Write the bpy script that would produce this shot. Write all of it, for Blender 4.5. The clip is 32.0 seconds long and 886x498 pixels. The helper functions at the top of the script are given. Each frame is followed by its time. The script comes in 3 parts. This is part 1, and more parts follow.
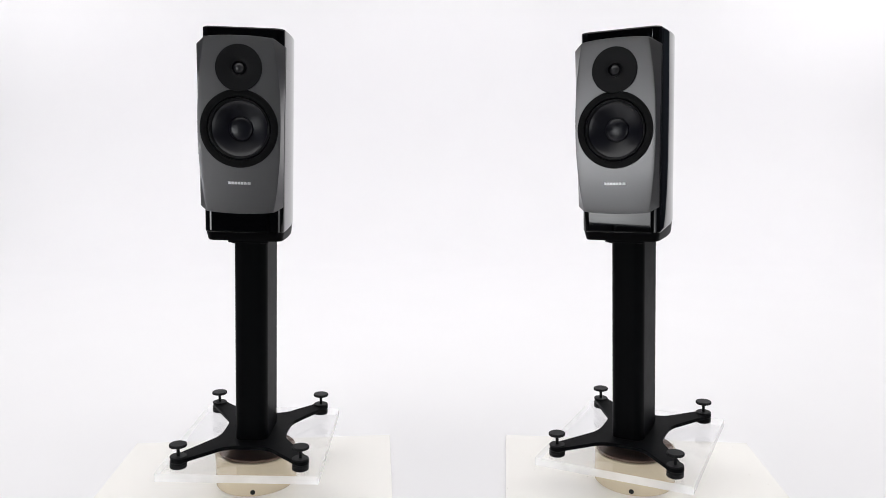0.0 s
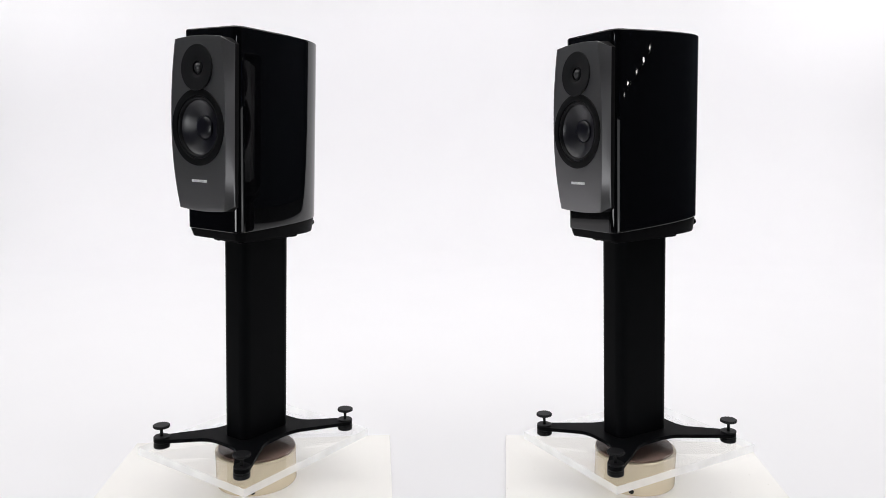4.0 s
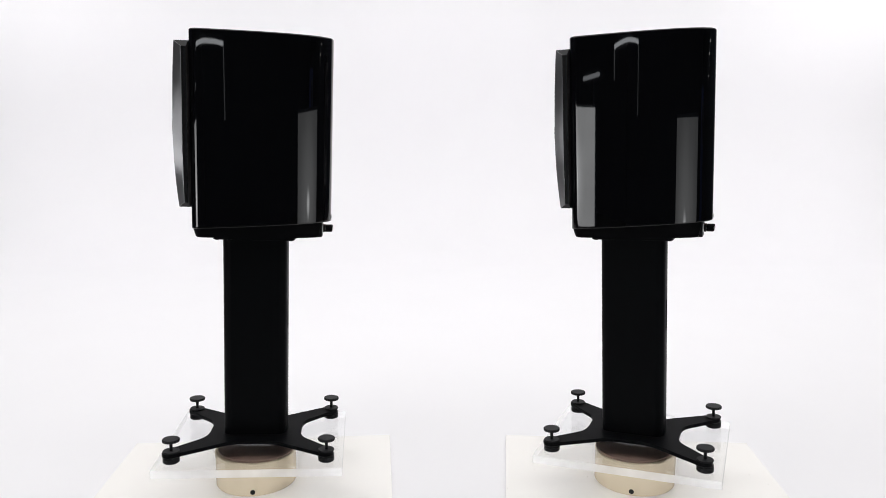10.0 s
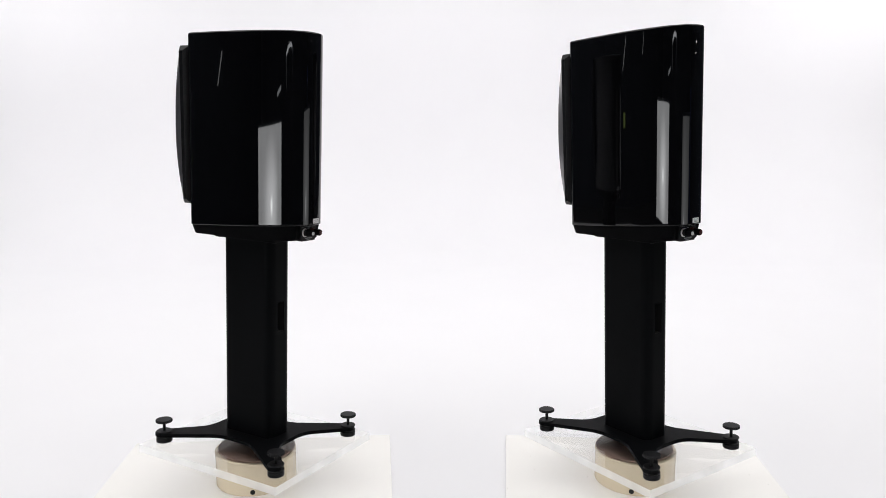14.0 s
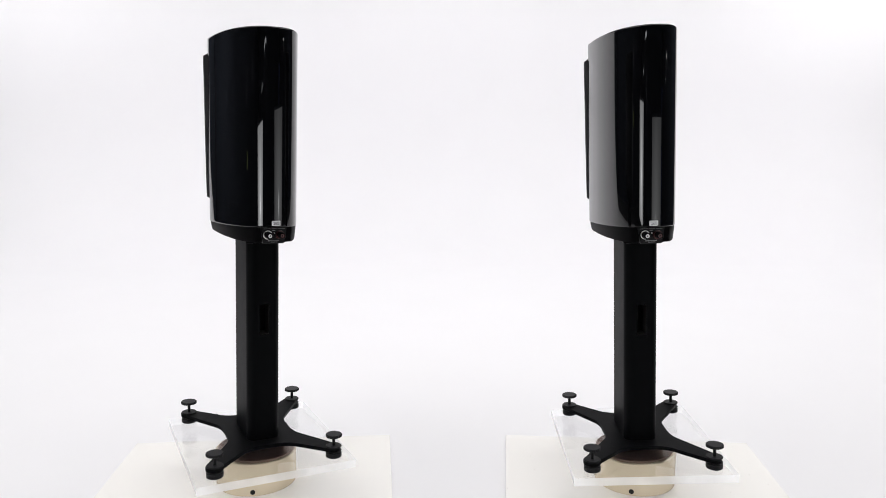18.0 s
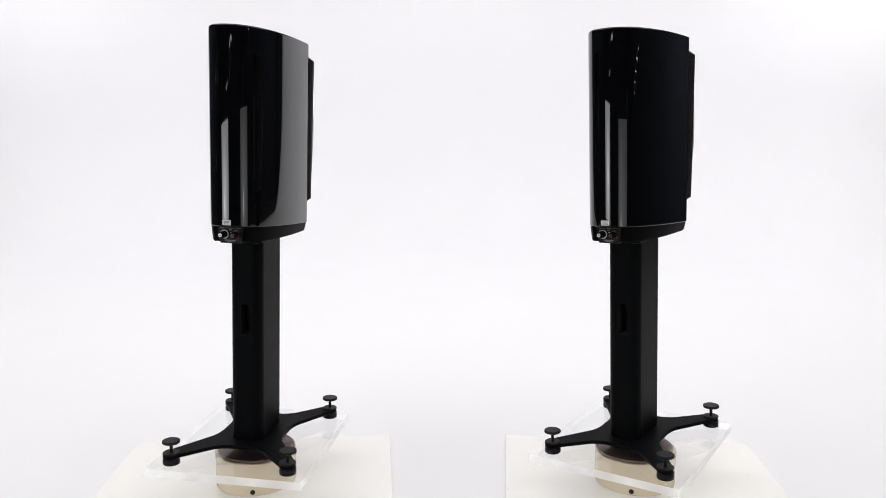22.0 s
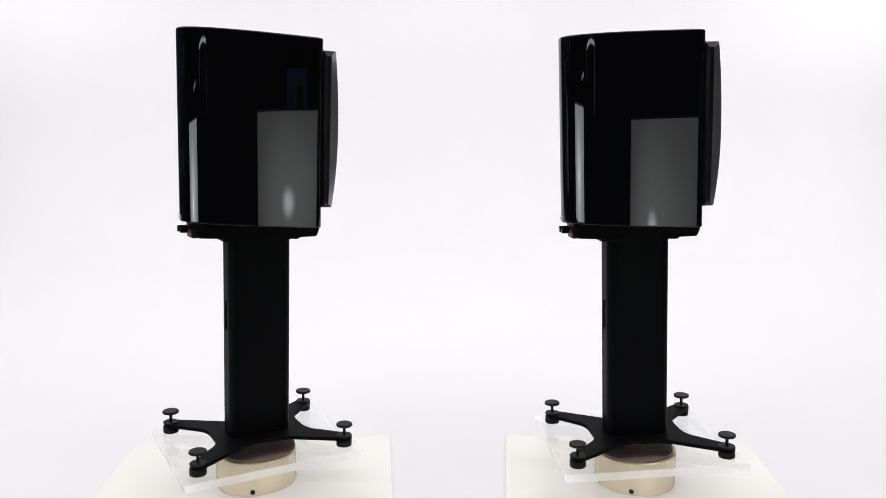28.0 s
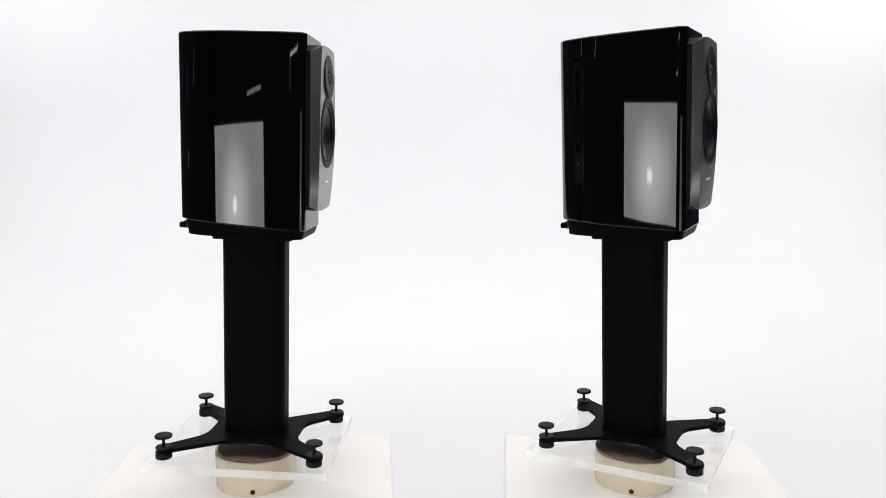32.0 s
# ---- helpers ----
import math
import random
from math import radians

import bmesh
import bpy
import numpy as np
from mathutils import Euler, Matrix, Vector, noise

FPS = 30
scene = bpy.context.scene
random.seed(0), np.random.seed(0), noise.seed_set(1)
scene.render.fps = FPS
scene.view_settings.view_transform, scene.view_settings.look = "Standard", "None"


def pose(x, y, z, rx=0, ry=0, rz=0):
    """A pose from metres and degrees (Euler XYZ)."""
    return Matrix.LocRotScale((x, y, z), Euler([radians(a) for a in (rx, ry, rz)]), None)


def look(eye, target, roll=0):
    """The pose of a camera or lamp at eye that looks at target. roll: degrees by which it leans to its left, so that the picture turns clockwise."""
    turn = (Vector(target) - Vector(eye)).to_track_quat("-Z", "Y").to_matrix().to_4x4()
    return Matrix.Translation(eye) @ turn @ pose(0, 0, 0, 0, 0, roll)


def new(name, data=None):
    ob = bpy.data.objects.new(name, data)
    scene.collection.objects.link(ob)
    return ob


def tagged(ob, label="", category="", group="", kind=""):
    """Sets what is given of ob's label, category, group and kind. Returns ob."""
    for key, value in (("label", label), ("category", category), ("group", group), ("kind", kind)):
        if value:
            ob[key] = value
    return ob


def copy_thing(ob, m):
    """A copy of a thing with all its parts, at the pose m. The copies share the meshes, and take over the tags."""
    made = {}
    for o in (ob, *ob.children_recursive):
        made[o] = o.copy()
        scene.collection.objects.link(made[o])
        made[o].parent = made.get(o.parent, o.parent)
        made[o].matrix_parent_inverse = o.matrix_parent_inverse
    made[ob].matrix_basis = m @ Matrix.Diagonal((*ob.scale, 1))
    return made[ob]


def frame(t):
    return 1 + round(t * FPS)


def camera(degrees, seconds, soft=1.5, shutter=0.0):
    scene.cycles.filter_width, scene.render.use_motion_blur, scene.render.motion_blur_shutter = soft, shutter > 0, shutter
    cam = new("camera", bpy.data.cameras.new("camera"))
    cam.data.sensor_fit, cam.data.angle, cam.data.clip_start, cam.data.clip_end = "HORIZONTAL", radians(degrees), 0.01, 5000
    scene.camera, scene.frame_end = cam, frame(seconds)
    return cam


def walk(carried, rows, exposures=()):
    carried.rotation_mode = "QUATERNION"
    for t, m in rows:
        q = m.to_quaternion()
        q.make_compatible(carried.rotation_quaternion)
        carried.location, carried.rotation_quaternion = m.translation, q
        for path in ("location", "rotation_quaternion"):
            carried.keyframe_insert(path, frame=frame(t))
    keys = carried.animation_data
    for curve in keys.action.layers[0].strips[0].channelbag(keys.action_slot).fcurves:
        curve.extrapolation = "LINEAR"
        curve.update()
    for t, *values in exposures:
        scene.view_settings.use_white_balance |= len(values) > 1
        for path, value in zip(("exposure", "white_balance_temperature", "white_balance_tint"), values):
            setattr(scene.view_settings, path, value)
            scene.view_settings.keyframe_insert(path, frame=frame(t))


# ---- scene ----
# One still camera before two turning loudspeakers.
SECONDS = 32.0
EYE, TILT = Vector((0.0, -1.5535, 0.6939)), 81.807
cam = camera(62.0, SECONDS, soft=0.4)
walk(cam, [(0.0, pose(*EYE, TILT, 0, 0)), (SECONDS, pose(*EYE, TILT, 0, 0))])

LEFT_X, RIGHT_X = -0.4085, 0.4197     # the two turntables' axes
LEFT_LEAN, RIGHT_LEAN = 1.95, -2.0   # degrees by which each turntable top is out of level
LEFT_RATE, RIGHT_RATE = 0.1496, 0.1479  # radians a second, clockwise from above
LEFT_START, RIGHT_START = -0.0324, 0.5027
GROUND = -0.0460                      # top of the cream boards
PIVOT = 0.1245
FLOOR = GROUND - 0.018


# ---- world and light ----
world = bpy.data.worlds.new("world")
world.use_nodes = True
scene.world = world
world.node_tree.nodes["Background"].inputs[0].default_value = (0.55, 0.6, 0.7, 1)
world.node_tree.nodes["Background"].inputs[1].default_value = 0.02


def area_lamp(name, m, size_x, size_y, watts, color=(1, 1, 1)):
    data = bpy.data.lights.new(name, "AREA")
    data.shape, data.size, data.size_y, data.energy, data.color = "RECTANGLE", size_x, size_y, watts, color
    ob = new(name, data)
    ob.matrix_world = m
    return ob


TINT = (1.0, 0.99, 0.98)
area_lamp("overhead_softbox_lamp", look((0, 0.05, 2.9), (0, 0.0501, 0.0)), 7.6, 4.0, 180, TINT)
# unseen fill lamps, added to whiten the sweep's wall, its corners and its centre
area_lamp("backdrop_fill_lamp", look((0, 2.3, 2.85), (0, 4.0, 0.6)), 8.4, 0.4, 41, TINT)
for side, watts in ((-1, 26), (1, 31)):
    area_lamp("corner_fill_lamp", look((side * 3.5, 2.2, 2.6), (side * 3.1, 4.0, 0.9)), 0.5, 0.5, watts, TINT)
area_lamp("centre_fill_lamp", look((0, 2.6, 2.75), (0, 4.0, 0.7)), 0.3, 0.3, 6, TINT)



# ---- materials ----
def material(name, color, rough=0.5, metal=0.0, noise_scale=0.0, noise_amount=0.0, bump=0.0, bump_scale=400.0, coat=0.0,
             rough_amount=0.0, spec=0.5):
    m = bpy.data.materials.new(name)
    m.use_nodes = True
    nt = m.node_tree
    b = nt.nodes["Principled BSDF"]
    b.inputs["Base Color"].default_value = (*color, 1)
    b.inputs["Roughness"].default_value = rough
    b.inputs["Metallic"].default_value = metal
    b.inputs["Coat Weight"].default_value = coat
    b.inputs["Coat Roughness"].default_value = 0.02
    b.inputs["Specular IOR Level"].default_value = spec
    tc = nt.nodes.new("ShaderNodeTexCoord")
    if noise_scale:
        n = nt.nodes.new("ShaderNodeTexNoise")
        n.inputs["Scale"].default_value, n.inputs["Detail"].default_value = noise_scale, 6
        nt.links.new(tc.outputs["Object"], n.inputs["Vector"])
        ramp = nt.nodes.new("ShaderNodeMix")
        ramp.data_type = "RGBA"
        ramp.inputs[6].default_value = (*[c * (1 - noise_amount) for c in color], 1)
        ramp.inputs[7].default_value = (*[min(1, c * (1 + noise_amount)) for c in color], 1)
        nt.links.new(n.outputs["Fac"], ramp.inputs[0])
        nt.links.new(ramp.outputs[2], b.inputs["Base Color"])
        if rough_amount:
            mr = nt.nodes.new("ShaderNodeMapRange")
            mr.inputs["To Min"].default_value, mr.inputs["To Max"].default_value = rough - rough_amount, rough + rough_amount
            nt.links.new(n.outputs["Fac"], mr.inputs["Value"])
            nt.links.new(mr.outputs["Result"], b.inputs["Roughness"])
    if bump:
        n2 = nt.nodes.new("ShaderNodeTexNoise")
        n2.inputs["Scale"].default_value, n2.inputs["Detail"].default_value = bump_scale, 3
        nt.links.new(tc.outputs["Object"], n2.inputs["Vector"])
        bp = nt.nodes.new("ShaderNodeBump")
        bp.inputs["Strength"].default_value, bp.inputs["Distance"].default_value = bump, 0.00008
        nt.links.new(n2.outputs["Fac"], bp.inputs["Height"])
        nt.links.new(bp.outputs["Normal"], b.inputs["Normal"])
    return m


LACQUER = material("black_lacquer", (0.002, 0.002, 0.0025), 0.025, 0, 6, 0.3, 0.02, 9.0)
PLINTH = material("satin_black_plinth", (0.003, 0.003, 0.0035), 0.4, 0, 30, 0.3, 0.1, 900, spec=0.02)
BAFFLE = material("grey_metal_paint", (0.165, 0.163, 0.167), 0.35, 0.8, 25, 0.04, 0.02, 2600, coat=0.4)
BAFFLE.node_tree.nodes["Principled BSDF"].inputs["Coat Roughness"].default_value = 0.22
RUBBER = material("black_rubber", (0.003, 0.003, 0.004), 0.42, 0, 40, 0.2, 0.05, 900, spec=0.18)
RING = material("black_trim_ring", (0.0025, 0.0025, 0.003), 0.5, 0, 40, 0.2, 0.05, 900, spec=0.12)
CONE = material("dark_cone", (0.003, 0.003, 0.007), 0.32, 0, 60, 0.25, 0.12, 1500, spec=0.5)
PLATE = material("matt_black_plate", (0.005, 0.005, 0.006), 0.5, 0, 40, 0.2, 0.05, 1500, spec=0.2)
DOME = material("coated_fabric_dome", (0.02, 0.02, 0.022), 0.28, 0, 90, 0.2, 0.1, 2500)
STAND = material("black_powder_coat", (0.0026, 0.0028, 0.0034), 0.46, 0, 30, 0.25, 0.2, 2200, rough_amount=0.05, spec=0.035)
STEEL = material("black_machined_steel", (0.006, 0.006, 0.007), 0.42, 0.0, 60, 0.2, 0.1, 1500, spec=0.15)
SILVER = material("silver_letters", (0.86, 0.86, 0.87), 0.35, 0.2, 60, 0.05)
NICKEL = material("satin_nickel", (0.78, 0.78, 0.78), 0.42, 0.35, 60, 0.06)
LABEL = material("silver_sticker", (0.72, 0.72, 0.73), 0.4, 0.1, 80, 0.08)
PRINT = material("grey_print", (0.16, 0.16, 0.165), 0.5, 0, 80, 0.05)
RED = material("red_plastic", (0.05, 0.004, 0.005), 0.3, 0, 60, 0.1)
HOLE = material("dark_hole", (0.003, 0.003, 0.003), 0.8, 0, 60, 0.1)
CHAMPAGNE = material("champagne_lacquer", (0.86, 0.75, 0.57), 0.2, 0.35, 5, 0.06, 0.08, 300, rough_amount=0.06)
FELT = material("brown_felt", (0.23, 0.15, 0.12), 0.7, 0, 60, 0.15, 0.4, 900)
BOARD = material("cream_gloss_board", (0.94, 0.917, 0.887), 0.22, 0, 4, 0.02, 0.05, 60, rough_amount=0.05)
PAPER = material("white_paper_sweep", (0.86, 0.85, 0.875), 0.85, 0, 3, 0.012, 0.05, 200)
DUST = material("grey_dust", (0.45, 0.42, 0.38), 0.9, 0, 900, 0.3)
DARK = material("dark_studio_wall", (0.016, 0.021, 0.032), 0.85, 0, 3, 0.2, 0.1, 60)
DARK_FLOOR = material("dark_studio_floor", (0.025, 0.025, 0.026), 0.6, 0, 8, 0.25, 0.1, 60)
BLUE = material("blue_plastic", (0.05, 0.08, 0.26), 0.4, 0, 20, 0.1)



def acrylic_material(name, bright_edge):
    """Clear acrylic: see-through with Fresnel gloss; the edge kind is milky, its glow added in the shader."""
    m = bpy.data.materials.new(name)
    m.use_nodes = True
    nt = m.node_tree
    nt.nodes.clear()
    out, clear, gloss, mix, fres = (nt.nodes.new(k) for k in ("ShaderNodeOutputMaterial", "ShaderNodeBsdfTransparent", "ShaderNodeBsdfGlossy",
                                                              "ShaderNodeMixShader", "ShaderNodeLayerWeight"))
    clear.inputs["Color"].default_value = (0.997, 0.998, 0.998, 1)
    gloss.inputs["Roughness"].default_value = 0.01
    fres.inputs["Blend"].default_value = 0.5
    power, schlick = nt.nodes.new("ShaderNodeMath"), nt.nodes.new("ShaderNodeMath")
    power.operation, schlick.operation = "POWER", "MULTIPLY_ADD"
    power.inputs[1].default_value, schlick.inputs[1].default_value, schlick.inputs[2].default_value = 5.0, 0.96, 0.04
    nt.links.new(fres.outputs["Facing"], power.inputs[0])
    nt.links.new(power.outputs[0], schlick.inputs[0])
    body = clear
    if bright_edge:
        milky, body, nz, tc = (nt.nodes.new(k) for k in ("ShaderNodeBsdfTranslucent", "ShaderNodeMixShader", "ShaderNodeTexNoise", "ShaderNodeTexCoord"))
        milky.inputs["Color"].default_value = (0.975, 0.98, 0.99, 1)
        nz.inputs["Scale"].default_value = 14
        nt.links.new(tc.outputs["Object"], nz.inputs["Vector"])
        mr = nt.nodes.new("ShaderNodeMapRange")
        mr.inputs["To Min"].default_value, mr.inputs["To Max"].default_value = 0.35, 0.7
        nt.links.new(nz.outputs["Fac"], mr.inputs["Value"])
        nt.links.new(mr.outputs["Result"], body.inputs[0])
        nt.links.new(clear.outputs[0], body.inputs[1])
        # extra diffuse over the translucent brightens the edge like light piped through the plate
        edge_lift, both = nt.nodes.new("ShaderNodeBsdfDiffuse"), nt.nodes.new("ShaderNodeAddShader")
        edge_lift.inputs["Color"].default_value = (0.45, 0.455, 0.47, 1)
        nt.links.new(milky.outputs[0], both.inputs[0])
        nt.links.new(edge_lift.outputs[0], both.inputs[1])
        nt.links.new(both.outputs[0], body.inputs[2])
    nt.links.new(schlick.outputs[0], mix.inputs[0])
    nt.links.new(body.outputs[0], mix.inputs[1])
    nt.links.new(gloss.outputs[0], mix.inputs[2])
    nt.links.new(mix.outputs[0], out.inputs["Surface"])
    return m


ACRYLIC, BRIGHT_EDGE = acrylic_material("clear_acrylic", False), acrylic_material("brightened_acrylic_edge", True)


# ---- mesh helpers ----
def mesh_object(name, bm, mat, smooth=25):
    me = bpy.data.meshes.new(name)
    bmesh.ops.recalc_face_normals(bm, faces=bm.faces)
    for e in bm.edges:
        e.smooth = not (len(e.link_faces) == 2 and e.calc_face_angle(0) > radians(smooth))
    for fc in bm.faces:
        fc.smooth = True
    bm.to_mesh(me)
    bm.free()
    me.materials.append(mat)
    ob = new(name, me)
    ob.modifiers.new("weighted_normals", "WEIGHTED_NORMAL").keep_sharp = True
    return ob


def part(name, bm, mat, parent, label="", smooth=25, at=None):
    ob = mesh_object(name, bm, mat, smooth)
    ob.parent = parent
    if at is not None:
        ob.matrix_basis = at
    return tagged(ob, label=label)


def empty(name, at=None):
    ob = new(name)
    ob.empty_display_size = 0.05
    if at is not None:
        ob.matrix_basis = at
    return ob


def box_bm(x0, x1, y0, y1, z0, z1, bevel=0.0, seg=2):
    bm = bmesh.new()
    v = [bm.verts.new((x, y, z)) for z in (z0, z1) for x, y in ((x0, y0), (x1, y0), (x1, y1), (x0, y1))]
    for q in ((3, 2, 1, 0), (4, 5, 6, 7), (0, 1, 5, 4), (1, 2, 6, 5), (2, 3, 7, 6), (3, 0, 4, 7)):
        bm.faces.new([v[i] for i in q])
    if bevel:
        bmesh.ops.bevel(bm, geom=list(bm.edges), offset=bevel, segments=seg, profile=0.5, affect="EDGES")
    return bm


def loft(rings, cap=True):
    """Closed rings of equal count, one above another."""
    bm = bmesh.new()
    vs = [[bm.verts.new(p) for p in r] for r in rings]
    n = len(rings[0])
    for a, b in zip(vs, vs[1:]):
        for i in range(n):
            bm.faces.new((a[i], a[(i + 1) % n], b[(i + 1) % n], b[i]))
    if cap:
        bm.faces.new(vs[0][::-1])
        bm.faces.new(vs[-1])
    return bm


def prism(outline, z0, z1, edge=0.001, steps=3):
    """An outline raised from z0 to z1 with rounded rims."""
    pts = [Vector((x, y)) for x, y in outline]
    n = len(pts)

    def inset(d):
        out = []
        for i in range(n):
            t = (pts[(i + 1) % n] - pts[i - 1]).normalized()
            out.append(pts[i] + Vector((-t.y, t.x)) * d)
        return out
    top = []
    for k in range(steps + 1):
        a = k / steps * math.pi / 2
        top.append([(p.x, p.y, z1 - edge + edge * math.sin(a)) for p in inset(edge * (1 - math.cos(a)))])
    low = []
    for k in range(steps + 1):
        a = (1 - k / steps) * math.pi / 2
        low.append([(p.x, p.y, z0 + edge - edge * math.sin(a)) for p in inset(edge * (1 - math.cos(a)))])
    return loft(low + top)


def lathe(profile, seg=48, axis="z"):
    """Turns (radius, height) pairs round z, or round -y (height then runs towards the front)."""
    bm = bmesh.new()
    rings = []
    for r, h in profile:
        if r < 1e-6:
            rings.append([bm.verts.new((0, 0, h))])
            continue
        ring = []
        for i in range(seg):
            a = 2 * math.pi * i / seg
            ring.append(bm.verts.new((r * math.cos(a), r * math.sin(a), h)))
        rings.append(ring)
    for a, b in zip(rings, rings[1:]):
        for i in range(seg):
            j = (i + 1) % seg
            if len(a) == 1 and len(b) > 1:
                bm.faces.new((a[0], b[i], b[j]))
            elif len(b) == 1 and len(a) > 1:
                bm.faces.new((a[i], a[j], b[0]))
            elif len(a) > 1:
                bm.faces.new((a[i], a[j], b[j], b[i]))
    if axis == "y":
        bm.transform(Matrix.Rotation(radians(90), 4, "X"))
    return bm


def rounded_rect(hx, hy, r, n=8):
    out = []
    for cx, cy, a0 in ((hx - r, -hy + r, -90), (hx - r, hy - r, 0), (-hx + r, hy - r, 90), (-hx + r, -hy + r, 180)):
        for k in range(n + 1):
            a = radians(a0 + 90 * k / n)
            out.append((cx + r * math.cos(a), cy + r * math.sin(a)))
    return out


# ---- the set ----
def build_set():
    # white paper sweep: floor that curves up into the back wall and both sides
    rise, back, half = 1.1, 4.0, 3.48
    prof = [(-0.75 + i * 0.2, 0.0) for i in range(19)]
    prof = [p for p in prof if p[0] < back - rise - 0.02]
    prof += [(back - rise + rise * math.sin(radians(a)), rise - rise * math.cos(radians(a))) for a in range(0, 91, 4)]
    prof += [(back, rise + 0.3 * i) for i in range(1, 6)]
    bm = bmesh.new()
    cols = [[bm.verts.new((-half + 2 * half * i / 30, y, z + GROUND - 0.012)) for y, z in prof] for i in range(31)]
    for a, b in zip(cols, cols[1:]):
        for n in range(len(prof) - 1):
            bm.faces.new((a[n], b[n], b[n + 1], a[n + 1]))
    ob = mesh_object("backdrop", bm, PAPER, 60)
    sol = ob.modifiers.new("thickness", "SOLIDIFY")
    sol.thickness, sol.offset = 0.003, 1
    tagged(ob, "white paper studio sweep curving from floor into back wall", "backdrop", kind="structure")
    # room
    rooms = (("floor", (-4.4, 4.4, -4.2, 4.3, FLOOR - 0.1, FLOOR), DARK_FLOOR, "dark studio floor under the white sweep"),
             ("ceiling", (-4.4, 4.4, -4.2, 4.3, 3.0, 3.1), DARK, "dark painted studio ceiling"),
             ("wall_south", (-4.4, 4.4, -4.3, -4.2, FLOOR - 0.1, 3.1), DARK, "dark studio wall"),
             ("wall_north", (-4.4, 4.4, 4.3, 4.4, FLOOR - 0.1, 3.1), DARK, "dark studio wall behind the sweep"),
             ("wall_west", (-4.5, -4.4, -4.3, 4.4, FLOOR - 0.1, 3.1), DARK, "dark studio side wall"),
             ("wall_east", (4.4, 4.5, -4.3, 4.4, FLOOR - 0.1, 3.1), DARK, "dark studio side wall"))
    for name, b, mat, label in rooms:
        tagged(mesh_object(name, box_bm(*b), mat), label, name.split("_")[0], kind="structure")


def glow_material(name, strength, color=(1.0, 0.98, 0.95)):
    m = bpy.data.materials.new(name)
    m.use_nodes = True
    nt = m.node_tree
    nt.nodes.clear()
    out, em = nt.nodes.new("ShaderNodeOutputMaterial"), nt.nodes.new("ShaderNodeEmission")
    em.inputs["Color"].default_value, em.inputs["Strength"].default_value = (*color, 1), strength
    nt.links.new(em.outputs[0], out.inputs[0])
    return m


def diffuser_material(name, strength, spot, glare):
    """A softbox front: dim cloth that brightens towards the bulb behind it."""
    m = bpy.data.materials.new(name)
    m.use_nodes = True
    nt = m.node_tree
    nt.nodes.clear()
    out, em = nt.nodes.new("ShaderNodeOutputMaterial"), nt.nodes.new("ShaderNodeEmission")
    tc, dist, mr, nz, mul = (nt.nodes.new(k) for k in ("ShaderNodeTexCoord", "ShaderNodeVectorMath", "ShaderNodeMapRange", "ShaderNodeTexNoise", "ShaderNodeMath"))
    dist.operation = "DISTANCE"
    dist.inputs[1].default_value = spot
    nt.links.new(tc.outputs["Object"], dist.inputs[0])
    mr.interpolation_type = "SMOOTHERSTEP"
    mr.inputs["From Min"].default_value, mr.inputs["From Max"].default_value = 0.0, 0.5
    mr.inputs["To Min"].default_value, mr.inputs["To Max"].default_value = strength * 1.25, strength * 0.5
    nt.links.new(dist.outputs["Value"], mr.inputs["Value"])
    nz.inputs["Scale"].default_value = 5
    nt.links.new(tc.outputs["Object"], nz.inputs["Vector"])
    mul.operation = "MULTIPLY_ADD"
    mul.inputs[1].default_value = strength * 0.2
    nt.links.new(nz.outputs["Fac"], mul.inputs[0])
    hot, both = nt.nodes.new("ShaderNodeMapRange"), nt.nodes.new("ShaderNodeMath")
    hot.interpolation_type = "SMOOTHERSTEP"
    hot.inputs["From Min"].default_value, hot.inputs["From Max"].default_value = 0.0, 0.085
    hot.inputs["To Min"].default_value, hot.inputs["To Max"].default_value = strength * glare, 0.0
    nt.links.new(dist.outputs["Value"], hot.inputs["Value"])
    nt.links.new(mr.outputs["Result"], both.inputs[0])
    nt.links.new(hot.outputs["Result"], both.inputs[1])
    nt.links.new(both.outputs[0], mul.inputs[2])
    nt.links.new(mul.outputs[0], em.inputs["Strength"])
    em.inputs["Color"].default_value = (0.97, 0.985, 1.0, 1)
    nt.links.new(em.outputs[0], out.inputs[0])
    return m


